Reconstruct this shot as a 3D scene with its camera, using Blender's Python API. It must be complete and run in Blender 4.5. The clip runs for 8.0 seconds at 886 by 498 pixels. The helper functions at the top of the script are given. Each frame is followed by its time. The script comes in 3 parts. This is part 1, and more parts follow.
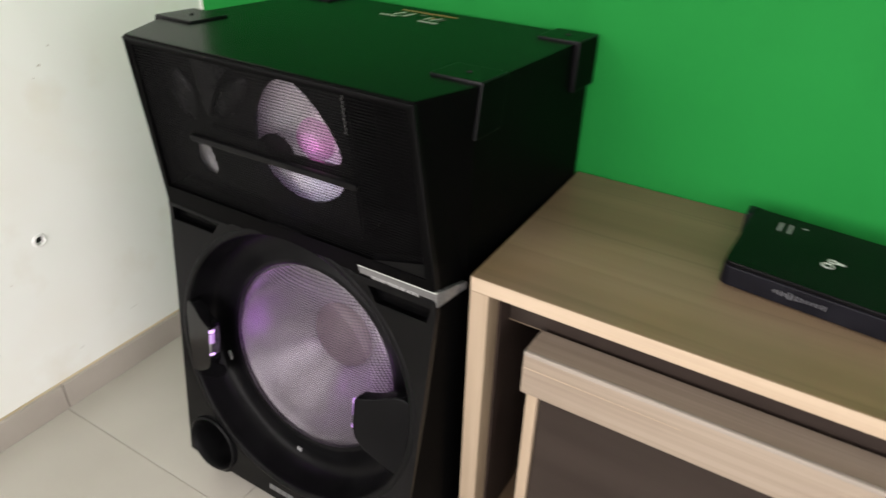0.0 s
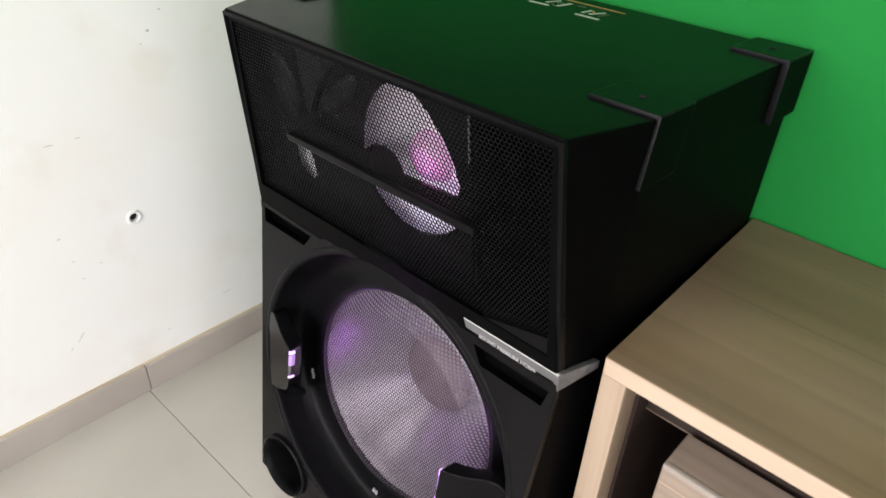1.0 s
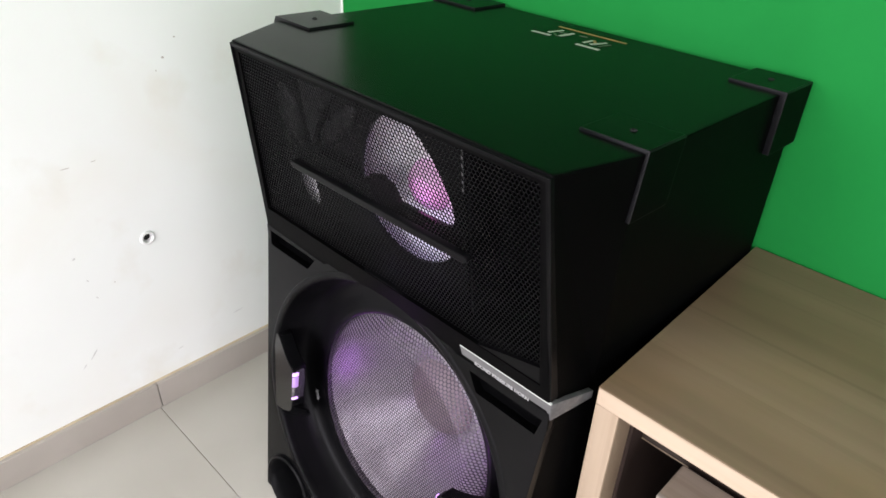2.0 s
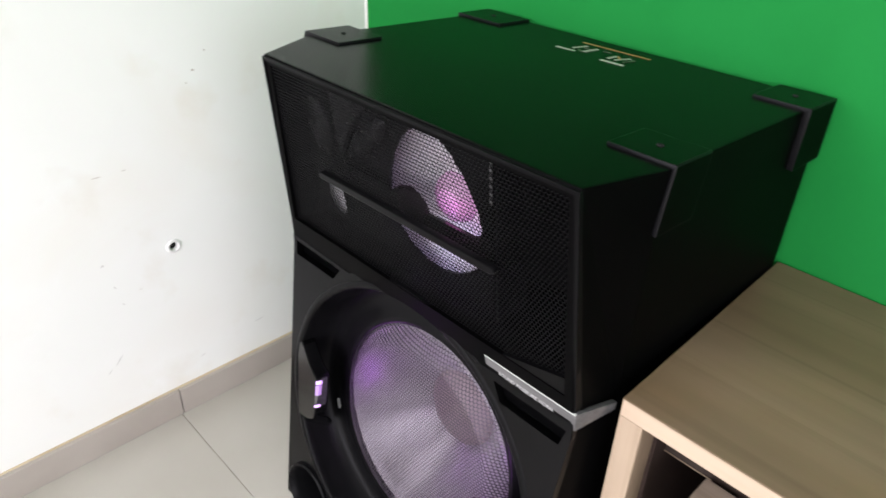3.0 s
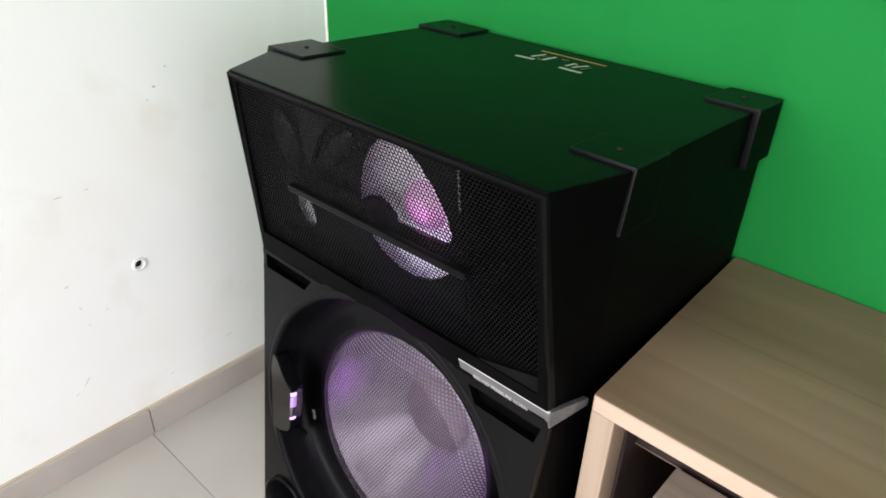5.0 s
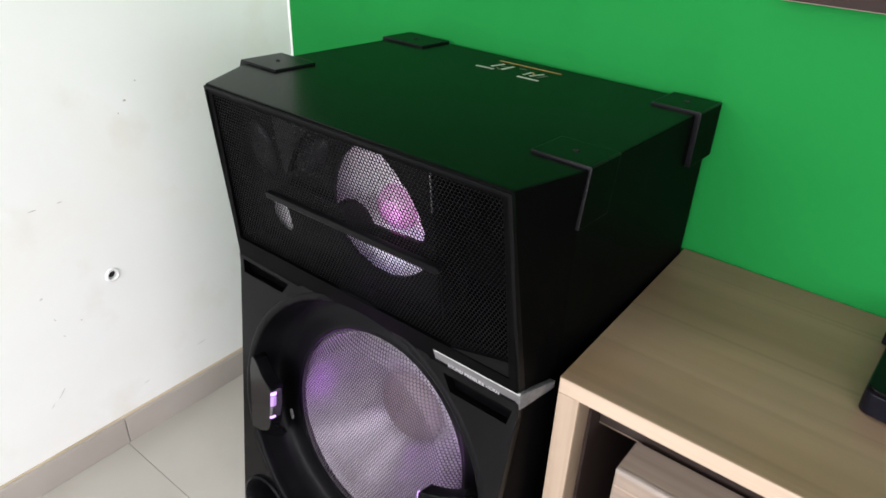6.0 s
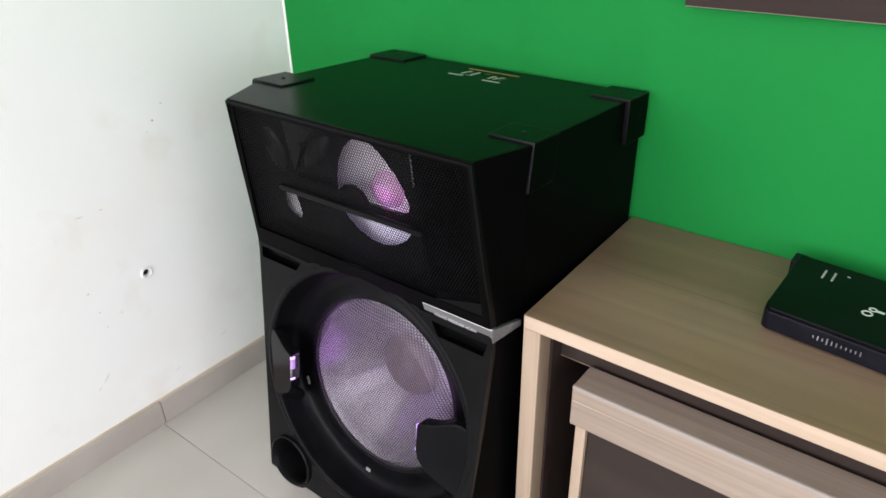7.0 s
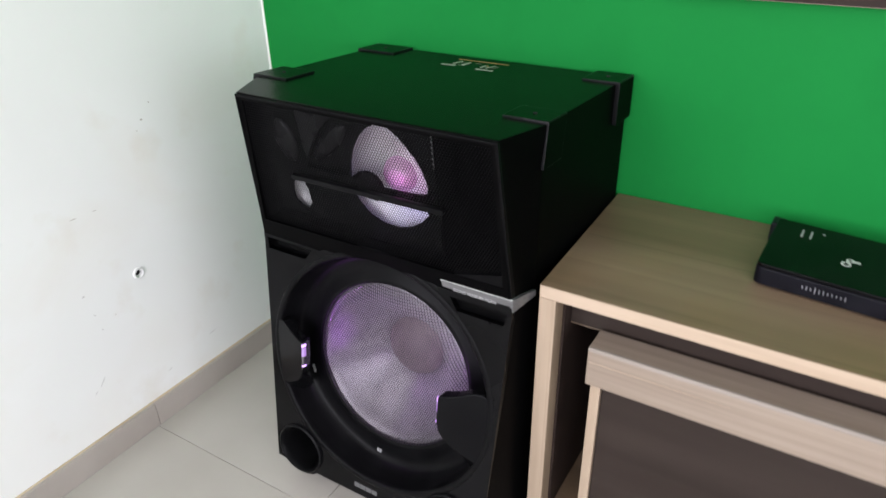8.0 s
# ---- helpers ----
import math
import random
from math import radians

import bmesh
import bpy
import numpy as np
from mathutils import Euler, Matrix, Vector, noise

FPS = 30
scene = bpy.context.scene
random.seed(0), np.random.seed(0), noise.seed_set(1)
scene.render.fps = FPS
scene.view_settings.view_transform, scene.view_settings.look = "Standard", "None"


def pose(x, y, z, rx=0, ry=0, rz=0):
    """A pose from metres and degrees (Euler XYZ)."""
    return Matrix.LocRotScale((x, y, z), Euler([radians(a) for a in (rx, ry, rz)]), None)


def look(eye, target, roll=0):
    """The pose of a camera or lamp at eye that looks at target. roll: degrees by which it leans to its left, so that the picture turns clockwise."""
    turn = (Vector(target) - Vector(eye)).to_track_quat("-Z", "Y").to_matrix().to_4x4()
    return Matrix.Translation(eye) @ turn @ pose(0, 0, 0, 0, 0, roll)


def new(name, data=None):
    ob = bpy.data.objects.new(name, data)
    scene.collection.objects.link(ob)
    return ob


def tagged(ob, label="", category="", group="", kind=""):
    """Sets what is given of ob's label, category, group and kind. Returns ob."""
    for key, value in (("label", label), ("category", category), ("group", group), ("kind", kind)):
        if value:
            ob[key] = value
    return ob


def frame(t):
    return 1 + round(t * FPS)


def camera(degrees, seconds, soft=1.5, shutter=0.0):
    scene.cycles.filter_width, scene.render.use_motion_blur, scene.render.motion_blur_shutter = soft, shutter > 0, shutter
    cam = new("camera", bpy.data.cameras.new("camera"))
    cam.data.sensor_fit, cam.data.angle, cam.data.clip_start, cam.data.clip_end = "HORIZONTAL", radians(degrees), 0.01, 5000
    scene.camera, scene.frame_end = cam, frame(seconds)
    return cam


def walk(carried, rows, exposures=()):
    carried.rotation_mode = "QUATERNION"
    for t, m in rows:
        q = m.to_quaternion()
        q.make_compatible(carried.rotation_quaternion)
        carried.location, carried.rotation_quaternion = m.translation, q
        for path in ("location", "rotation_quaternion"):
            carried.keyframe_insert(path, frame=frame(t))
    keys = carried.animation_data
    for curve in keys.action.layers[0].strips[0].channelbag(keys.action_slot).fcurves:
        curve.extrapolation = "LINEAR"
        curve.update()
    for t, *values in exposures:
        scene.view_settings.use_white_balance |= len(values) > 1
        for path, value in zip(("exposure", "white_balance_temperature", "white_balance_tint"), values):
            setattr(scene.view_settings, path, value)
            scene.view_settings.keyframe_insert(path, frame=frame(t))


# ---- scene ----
cam = camera(65.5, 8.0, soft=1.55, shutter=0.6)
PATH = [
    (0, (1.149, -0.967, 0.999), (0.277, 0.502, -0.04), 1.6),
    (0.5, (1.08, -0.873, 0.992), (0.066, 0.447, -0.118), 2.0),
    (1, (1.026, -0.819, 0.977), (-0.071, 0.425, -0.14), 2.9),
    (1.5, (1.037, -0.803, 0.986), (-0.11, 0.414, -0.111), 2.5),
    (2.8, (1.046, -0.814, 0.997), (-0.127, 0.41, -0.063), 2.1),
    (3, (1.042, -0.82, 0.998), (-0.159, 0.384, -0.055), 2.2),
    (3.5, (1.038, -0.823, 0.999), (-0.189, 0.351, -0.057), 2.3),
    (4, (1.04, -0.823, 1.002), (-0.173, 0.371, -0.047), 2.3),
    (4.5, (1.044, -0.829, 1.003), (-0.139, 0.4, -0.041), 1.9),
    (6, (1.068, -0.88, 1.022), (0.013, 0.487, 0.013), 2.1),
    (6.5, (1.144, -0.949, 1.042), (0.097, 0.416, 0.021), 1.8),
    (7, (1.204, -1.014, 1.058), (0.13, 0.369, 0.093), -1.1),
    (7.5, (1.19, -1.053, 1.055), (0.144, 0.369, 0.116), -0.7),
    (8, (1.143, -1.129, 1.056), (0.224, 0.363, 0.092), -1.0),
]
EXPOSURES = [(0.0, 0.07, 7150, 7), (0.5, 0.17, 6950, 9), (1.0, 0.24, 6850, 10), (1.5, 0.28, 6600, 10), (3.5, 0.31, 6600, 10), (4.5, 0.25, 6600, 10), (6.0, 0.27, 6550, 10), (6.5, 0.27, 6500, 10), (7.0, 0.16, 6500, 10), (8.0, 0.06, 6420, 9)]
walk(cam, [(t, look(eye, target, roll)) for t, eye, target, roll in PATH], EXPOSURES)

# ---- light ----
world = bpy.data.worlds.new("world")
scene.world = world
world.use_nodes = True
sky = world.node_tree.nodes.new("ShaderNodeTexSky")
sky.sky_type, sky.sun_disc = "NISHITA", False
sky.sun_elevation, sky.sun_rotation = radians(50), radians(200)
world.node_tree.links.new(sky.outputs[0], world.node_tree.nodes["Background"].inputs[0])
world.node_tree.nodes["Background"].inputs[1].default_value = 0.1


def area_lamp(name, at, to, sx, sy, watts, colour):
    d = bpy.data.lights.new(name, "AREA")
    d.shape, d.size, d.size_y, d.energy, d.color = "RECTANGLE", sx, sy, watts, colour
    ob = new(name, d)
    ob.matrix_world = look(at, to)
    return ob


def point_lamp(name, at, watts, colour, radius):
    d = bpy.data.lights.new(name, "POINT")
    d.energy, d.color, d.shadow_soft_size = watts, colour, radius
    ob = new(name, d)
    ob.location = at
    return ob


# Daylight from three unseen windows, their places and strengths assumed.
area_lamp("assumed_window_light", (4.14, -2.15, 1.20), (0.0, -1.8, 1.0), 2.1, 1.9, 52, (0.985, 0.94, 1.03))
area_lamp("assumed_window_light", (1.9, -3.94, 1.35), (0.6, 0.0, 0.9), 2.8, 1.6, 92, (0.985, 0.94, 1.03))
area_lamp("assumed_window_light", (0.06, -2.45, 1.35), (2.0, -1.5, 0.9), 1.7, 1.5, 40, (0.985, 0.94, 1.03))

# ---- materials ----
def nodes_of(m):
    m.use_nodes = True
    return m.node_tree.nodes, m.node_tree.links, m.node_tree.nodes["Principled BSDF"]


def surface(name, dark, light, rough, metal=0.0, scale=(8, 8, 8), detail=4, rough_var=0.1, bump=0.0, bump_scale=200.0,
            spread=(0.35, 0.65), spec=0.5, coat=0.0, pieces=0.0):
    """Colour between two tones by a stretched noise, with varied gloss and fine relief."""
    m = bpy.data.materials.new(name)
    n, l, b = nodes_of(m)
    co = n.new("ShaderNodeTexCoord")
    mp = n.new("ShaderNodeMapping")
    mp.inputs["Scale"].default_value = scale
    tex = n.new("ShaderNodeTexNoise")
    tex.inputs["Scale"].default_value, tex.inputs["Detail"].default_value = 1.0, detail
    ramp = n.new("ShaderNodeValToRGB")
    ramp.color_ramp.elements[0].position, ramp.color_ramp.elements[1].position = spread
    ramp.color_ramp.elements[0].color, ramp.color_ramp.elements[1].color = (*dark, 1), (*light, 1)
    l.new(co.outputs["Object"], mp.inputs[0])
    l.new(mp.outputs[0], tex.inputs["Vector"])
    l.new(tex.outputs[0], ramp.inputs[0])
    colour = ramp.outputs[0]
    if pieces:
        info = n.new("ShaderNodeObjectInfo")
        rng = n.new("ShaderNodeMapRange")
        rng.inputs["To Min"].default_value, rng.inputs["To Max"].default_value = 1 - pieces, 1 + pieces
        hsv = n.new("ShaderNodeHueSaturation")
        l.new(info.outputs["Random"], rng.inputs[0])
        l.new(rng.outputs[0], hsv.inputs["Value"])
        l.new(colour, hsv.inputs["Color"])
        colour = hsv.outputs[0]
    l.new(colour, b.inputs["Base Color"])
    rr = n.new("ShaderNodeMapRange")
    rr.inputs["To Min"].default_value, rr.inputs["To Max"].default_value = max(0.02, rough - rough_var), min(1, rough + rough_var)
    l.new(tex.outputs[0], rr.inputs[0])
    l.new(rr.outputs[0], b.inputs["Roughness"])
    b.inputs["Metallic"].default_value = metal
    b.inputs["Specular IOR Level"].default_value = spec
    b.inputs["Coat Weight"].default_value = coat
    if bump:
        fine = n.new("ShaderNodeTexNoise")
        fine.inputs["Scale"].default_value = bump_scale
        bp = n.new("ShaderNodeBump")
        bp.inputs["Strength"].default_value, bp.inputs["Distance"].default_value = bump, 0.001
        l.new(co.outputs["Object"], fine.inputs["Vector"])
        l.new(fine.outputs[0], bp.inputs["Height"])
        l.new(bp.outputs[0], b.inputs["Normal"])
    return m


def glowing(name, colour, strength, base=(0.6, 0.6, 0.6), rough=0.25):
    m = bpy.data.materials.new(name)
    n, l, b = nodes_of(m)
    b.inputs["Base Color"].default_value = (*base, 1)
    b.inputs["Roughness"].default_value = rough
    b.inputs["Emission Color"].default_value = (*colour, 1)
    b.inputs["Emission Strength"].default_value = strength
    return m


def wall_paint(name, base, other, stain, spec=0.3):
    """Rolled paint: orange-peel relief, broad unevenness and faint smudges."""
    m = surface(name, base, other, 0.62, scale=(1.6, 1.6, 1.6), detail=5, bump=0.12, bump_scale=240, spread=(0.3, 0.7), spec=spec)
    n, l, b = nodes_of(m)
    source = b.inputs["Base Color"].links[0].from_socket
    co = n.new("ShaderNodeTexCoord")
    tex = n.new("ShaderNodeTexNoise")
    tex.inputs["Scale"].default_value, tex.inputs["Detail"].default_value = 7.0, 6
    ramp = n.new("ShaderNodeValToRGB")
    ramp.color_ramp.elements[0].position, ramp.color_ramp.elements[1].position = 0.58, 0.78
    ramp.color_ramp.elements[0].color, ramp.color_ramp.elements[1].color = (0, 0, 0, 1), (0.5, 0.5, 0.5, 1)
    mix = n.new("ShaderNodeMix")
    mix.data_type = "RGBA"
    mix.inputs[7].default_value = (*stain, 1)
    l.new(co.outputs["Object"], tex.inputs["Vector"])
    l.new(tex.outputs[0], ramp.inputs[0])
    l.new(ramp.outputs[0], mix.inputs[0])
    l.new(source, mix.inputs[6])
    l.new(mix.outputs[2], b.inputs["Base Color"])
    return m


WHITE = wall_paint("white_wall_paint", (0.83, 0.84, 0.81), (0.89, 0.90, 0.87), (0.74, 0.69, 0.59))


def blotched(m, tone, scale, low, high, amount):
    """Broad soft warm stains under the rest of a paint."""
    n, l, b = nodes_of(m)
    source = b.inputs["Base Color"].links[0].from_socket
    co = n.new("ShaderNodeTexCoord")
    tex = n.new("ShaderNodeTexNoise")
    tex.inputs["Scale"].default_value, tex.inputs["Detail"].default_value, tex.inputs["Distortion"].default_value = scale, 3, 0.8
    ramp = n.new("ShaderNodeValToRGB")
    ramp.color_ramp.elements[0].position, ramp.color_ramp.elements[1].position = low, high
    ramp.color_ramp.elements[0].color, ramp.color_ramp.elements[1].color = (0, 0, 0, 1), (amount, amount, amount, 1)
    mix = n.new("ShaderNodeMix")
    mix.data_type = "RGBA"
    mix.inputs[7].default_value = (*tone, 1)
    l.new(co.outputs["Object"], tex.inputs["Vector"])
    l.new(tex.outputs[0], ramp.inputs[0])
    l.new(ramp.outputs[0], mix.inputs[0])
    l.new(source, mix.inputs[6])
    l.new(mix.outputs[2], b.inputs["Base Color"])


blotched(WHITE, (0.80, 0.73, 0.62), 3.2, 0.50, 0.74, 0.22)
GREEN = wall_paint("green_wall_paint", (0.0080, 0.184, 0.0330), (0.0115, 0.214, 0.0410), (0.0070, 0.162, 0.0285), 0.07)
PLASTER = surface("ceiling_paint", (0.78, 0.78, 0.76), (0.83, 0.83, 0.81), 0.8, scale=(3, 3, 3))
TILE = surface("porcelain_tile", (0.43, 0.405, 0.355), (0.485, 0.46, 0.41), 0.22, scale=(3, 3, 3), detail=6, rough_var=0.06, pieces=0.004)
GROUT = surface("grout", (0.26, 0.235, 0.195), (0.33, 0.30, 0.255), 0.9, scale=(30, 30, 30))
SKIRT = surface("skirting_tile", (0.36, 0.322, 0.283), (0.425, 0.385, 0.343), 0.3, scale=(5, 5, 5), detail=6, pieces=0.02)
OAK = surface("pale_oak_laminate", (0.202, 0.140, 0.088), (0.270, 0.193, 0.129), 0.40, scale=(1.1, 5, 5), detail=7, bump=0.05, bump_scale=300, spread=(0.28, 0.74))
OAK_UP = surface("pale_oak_laminate_upright", (0.20, 0.148, 0.097), (0.29, 0.222, 0.152), 0.38, scale=(26, 26, 2.2), detail=7, bump=0.05, bump_scale=300)
RAIL = surface("pale_oak_rail", (0.262, 0.207, 0.160), (0.318, 0.257, 0.201), 0.38, scale=(2.0, 40, 40), detail=8, bump=0.06, bump_scale=300)
EDGE = surface("oak_edge_banding", (0.42, 0.322, 0.228), (0.49, 0.385, 0.283), 0.4, scale=(3, 60, 60), detail=5)
EDGE_UP = surface("oak_edge_banding_upright", (0.37, 0.283, 0.200), (0.43, 0.336, 0.244), 0.4, scale=(60, 60, 3), detail=5)
BROWN = surface("dark_brown_laminate", (0.022, 0.0142, 0.0110), (0.033, 0.0228, 0.0182), 0.5, scale=(1.2, 12, 12), detail=6, bump=0.08, bump_scale=300, spec=0.3)
TVBROWN = surface("brown_panel_laminate", (0.026, 0.0175, 0.0145), (0.038, 0.0265, 0.022), 0.55, scale=(2, 25, 25), detail=6, spec=0.12)
TVEDGE = surface("brown_edge_band", (0.12, 0.085, 0.065), (0.17, 0.125, 0.098), 0.5, scale=(3, 40, 40))
# Blacks of one cabinet: sides darkened for shade, top lightened.
SHADED_BLACK = surface("black_grained_vinyl_shaded", (0.0009, 0.0009, 0.0010), (0.0014, 0.0014, 0.0015), 0.50, scale=(5, 5, 5), detail=3, rough_var=0.05, bump=0.15, bump_scale=900, spec=0.03)
LIT_BLACK = surface("black_satin_vinyl_lit_top", (0.0022, 0.0022, 0.0023), (0.0032, 0.0032, 0.0034), 0.25, scale=(5, 5, 5), detail=3, rough_var=0.03, spec=0.062)
GUARD = surface("black_guard_lit_edge", (0.0035, 0.0035, 0.0042), (0.0055, 0.0055, 0.0064), 0.33, scale=(30, 30, 30), rough_var=0.05, spec=0.20)
GLOSS = surface("black_gloss_plastic", (0.0025, 0.0025, 0.0028), (0.0040, 0.0040, 0.0044), 0.20, scale=(9, 9, 9), rough_var=0.06, spec=0.10)
BEZEL = surface("black_frame_plastic", (0.0028, 0.0028, 0.0031), (0.0042, 0.0042, 0.0046), 0.30, scale=(9, 9, 9), rough_var=0.05, spec=0.055)
FIN = surface("black_piano_plastic", (0.003, 0.003, 0.0035), (0.0045, 0.0045, 0.005), 0.16, scale=(9, 9, 9), rough_var=0.05, spec=0.075)
LEAF = surface("dark_mirror_plastic", (0.010, 0.010, 0.011), (0.014, 0.014, 0.015), 0.28, scale=(30, 30, 30), spec=0.20)
SATIN = surface("black_satin_plastic", (0.0032, 0.0032, 0.0035), (0.0052, 0.0052, 0.0056), 0.33, scale=(20, 20, 20), spec=0.075)
MESHED = surface("black_steel_mesh", (0.0028, 0.0028, 0.0031), (0.0048, 0.0048, 0.0052), 0.40, scale=(40, 40, 40), spec=0.065)
CONEMESH = surface("grey_steel_mesh", (0.058, 0.049, 0.062), (0.085, 0.074, 0.090), 0.42, metal=0.6, scale=(40, 40, 40))
SILVER = surface("brushed_silver_trim", (0.15, 0.15, 0.153), (0.20, 0.20, 0.204), 0.40, metal=0.6, scale=(6, 200, 200), detail=3)
LETTER = surface("white_lettering", (0.46, 0.46, 0.455), (0.54, 0.54, 0.535), 0.5, scale=(40, 40, 40))
CHROME = surface("silvered_plastic", (0.86, 0.85, 0.87), (0.93, 0.92, 0.94), 0.32, metal=0.3, scale=(30, 30, 30), rough_var=0.05)
CONE = surface("silver_woofer_cone", (0.44, 0.40, 0.45), (0.53, 0.485, 0.54), 0.38, metal=0.65, scale=(12, 12, 12), rough_var=0.05)
CAP = surface("woofer_dust_cap", (0.185, 0.140, 0.150), (0.23, 0.18, 0.19), 0.6, scale=(30, 30, 30), metal=0.0)
VOID = surface("matte_black", (0.004, 0.004, 0.004), (0.007, 0.007, 0.007), 0.9, scale=(60, 60, 60))
RUBBER = surface("black_guard_plastic", (0.0028, 0.0028, 0.0032), (0.0045, 0.0045, 0.005), 0.34, scale=(50, 50, 50), spec=0.10)
PRINT = surface("white_print_and_edge_glint", (0.50, 0.52, 0.49), (0.62, 0.64, 0.60), 0.5, scale=(40, 40, 40))
GREYPRINT = surface("grey_print", (0.30, 0.30, 0.30), (0.40, 0.40, 0.40), 0.5, scale=(40, 40, 40))
FAINT = surface("faint_grey_print", (0.13, 0.13, 0.14), (0.20, 0.20, 0.21), 0.5, scale=(40, 40, 40))
ORANGE = surface("orange_print", (0.22, 0.125, 0.035), (0.30, 0.17, 0.05), 0.5, scale=(40, 40, 40))
FADED = surface("worn_sticker_print", (0.035, 0.05, 0.03), (0.07, 0.085, 0.05), 0.5, scale=(90, 90, 90))
STICKER = surface("pale_sticker_print", (0.26, 0.29, 0.23), (0.36, 0.39, 0.32), 0.5, scale=(90, 90, 90))
PLUG = surface("white_wall_plug", (0.72, 0.72, 0.70), (0.80, 0.80, 0.78), 0.35, scale=(40, 40, 40))
SCUFF = surface("scuffed_plaster", (0.42, 0.38, 0.33), (0.60, 0.57, 0.52), 0.85, scale=(60, 60, 60))
SMUDGE = surface("grey_smudge", (0.60, 0.595, 0.57), (0.72, 0.715, 0.69), 0.8, scale=(90, 90, 90))
BOXBLACK = surface("receiver_gloss_top", (0.003, 0.003, 0.0035), (0.005, 0.005, 0.0055), 0.16, scale=(10, 10, 10), rough_var=0.04, spec=0.10)
BOXSIDE = surface("receiver_satin_side", (0.0045, 0.0045, 0.007), (0.008, 0.008, 0.0115), 0.4, scale=(20, 20, 20), spec=0.14)
MIRROR = surface("chrome_plating", (0.20, 0.19, 0.22), (0.30, 0.29, 0.33), 0.16, metal=1.0, scale=(160, 160, 160), rough_var=0.08)
BEAD = surface("yellowed_sealant", (0.50, 0.40, 0.26), (0.62, 0.52, 0.37), 0.6, scale=(40, 12, 40))
LED = glowing("violet_led_lens", (0.66, 0.30, 1.0), 1.6, (0.35, 0.33, 0.4))
LED_DIM = glowing("dim_violet_led_lens", (0.50, 0.12, 0.85), 0.45, (0.30, 0.26, 0.36))
RAIL_SHINE = surface("pale_rail_shine", (0.27, 0.235, 0.20), (0.33, 0.29, 0.25), 0.62, spec=0.2, scale=(3, 60, 60), detail=4)
HOT_SPOT = glowing("pink_hot_spot_glow", (1.0, 0.26, 0.92), 0.42, (0.45, 0.38, 0.45))
PINKLED = glowing("pink_led_dome", (1.0, 0.24, 0.88), 0.20, (0.42, 0.36, 0.41))


def streaked(m, scale, low, high, strength):
    """Adds long darker grain streaks, of a finer scale, to a wood."""
    n, l, p = nodes_of(m)
    source = p.inputs["Base Color"].links[0].from_socket
    co = n.new("ShaderNodeTexCoord")
    mp = n.new("ShaderNodeMapping")
    mp.inputs["Scale"].default_value = scale
    tex = n.new("ShaderNodeTexNoise")
    tex.inputs["Scale"].default_value, tex.inputs["Detail"].default_value, tex.inputs["Distortion"].default_value = 1.0, 6, 0.6
    ramp = n.new("ShaderNodeValToRGB")
    ramp.color_ramp.elements[0].position, ramp.color_ramp.elements[1].position = low, high
    ramp.color_ramp.elements[0].color, ramp.color_ramp.elements[1].color = (1 - strength, 1 - strength * 1.1, 1 - strength * 1.2, 1), (1, 1, 1, 1)
    mix = n.new("ShaderNodeMix")
    mix.data_type, mix.blend_type = "RGBA", "MULTIPLY"
    mix.inputs[0].default_value = 1.0
    l.new(co.outputs["Object"], mp.inputs[0])
    l.new(mp.outputs[0], tex.inputs["Vector"])
    l.new(tex.outputs[0], ramp.inputs[0])
    l.new(source, mix.inputs[6])
    l.new(ramp.outputs[0], mix.inputs[7])
    l.new(mix.outputs[2], p.inputs["Base Color"])


def spun(m, amount, turn):
    """Fine concentric brushing: highlights draw out into radial streaks."""
    n, l, p = nodes_of(m)
    tan = n.new("ShaderNodeTangent")
    tan.direction_type, tan.axis = "RADIAL", "Y"
    p.inputs["Anisotropic"].default_value, p.inputs["Anisotropic Rotation"].default_value = amount, turn
    l.new(tan.outputs[0], p.inputs["Tangent"])


blotched(OAK, (0.25, 0.165, 0.075), 4.0, 0.48, 0.72, 0.45)
spun(CONE, 0.85, 0.25)
streaked(OAK, (0.8, 18, 18), 0.36, 0.60, 0.15)
streaked(OAK, (1.1, 60, 60), 0.34, 0.44, 0.16)
streaked(OAK, (2.2, 5.5, 5.5), 0.34, 0.62, 0.24)
streaked(OAK_UP, (34, 34, 0.9), 0.36, 0.56, 0.12)
streaked(RAIL, (1.6, 130, 130), 0.40, 0.55, 0.13)
streaked(EDGE, (1.2, 80, 80), 0.35, 0.5, 0.12)
streaked(EDGE_UP, (80, 80, 1.2), 0.35, 0.5, 0.12)
streaked(BROWN, (0.8, 26, 26), 0.36, 0.56, 0.13)

# ---- building helpers ----
ORIGIN = {}


def thing(name, at, label, category, group="", kind=""):
    ob = new(name)
    ob.location, ob.empty_display_size = at, 0.05
    ORIGIN[ob] = Vector(at)
    return tagged(ob, label, category, group, kind)


def finish(name, bm, material, origin, smooth):
    bmesh.ops.translate(bm, verts=bm.verts, vec=-origin)
    bmesh.ops.recalc_face_normals(bm, faces=bm.faces)
    me = bpy.data.meshes.new(name)
    bm.to_mesh(me)
    bm.free()
    me.materials.append(material)
    if smooth:
        me.shade_smooth()
        me.set_sharp_from_angle(angle=radians(smooth))
        for f in me.polygons:
            if f.area > 0.0015:
                f.use_smooth = False
    return new(name, me)


def part(name, bm, material, parent, label="", smooth=35):
    """One mesh, drawn in world metres, as a part under a thing or under a part."""
    ob = finish(name, bm, material, ORIGIN[parent], smooth)
    ob.parent = parent
    ORIGIN[ob] = ORIGIN[parent]
    return tagged(ob, label)


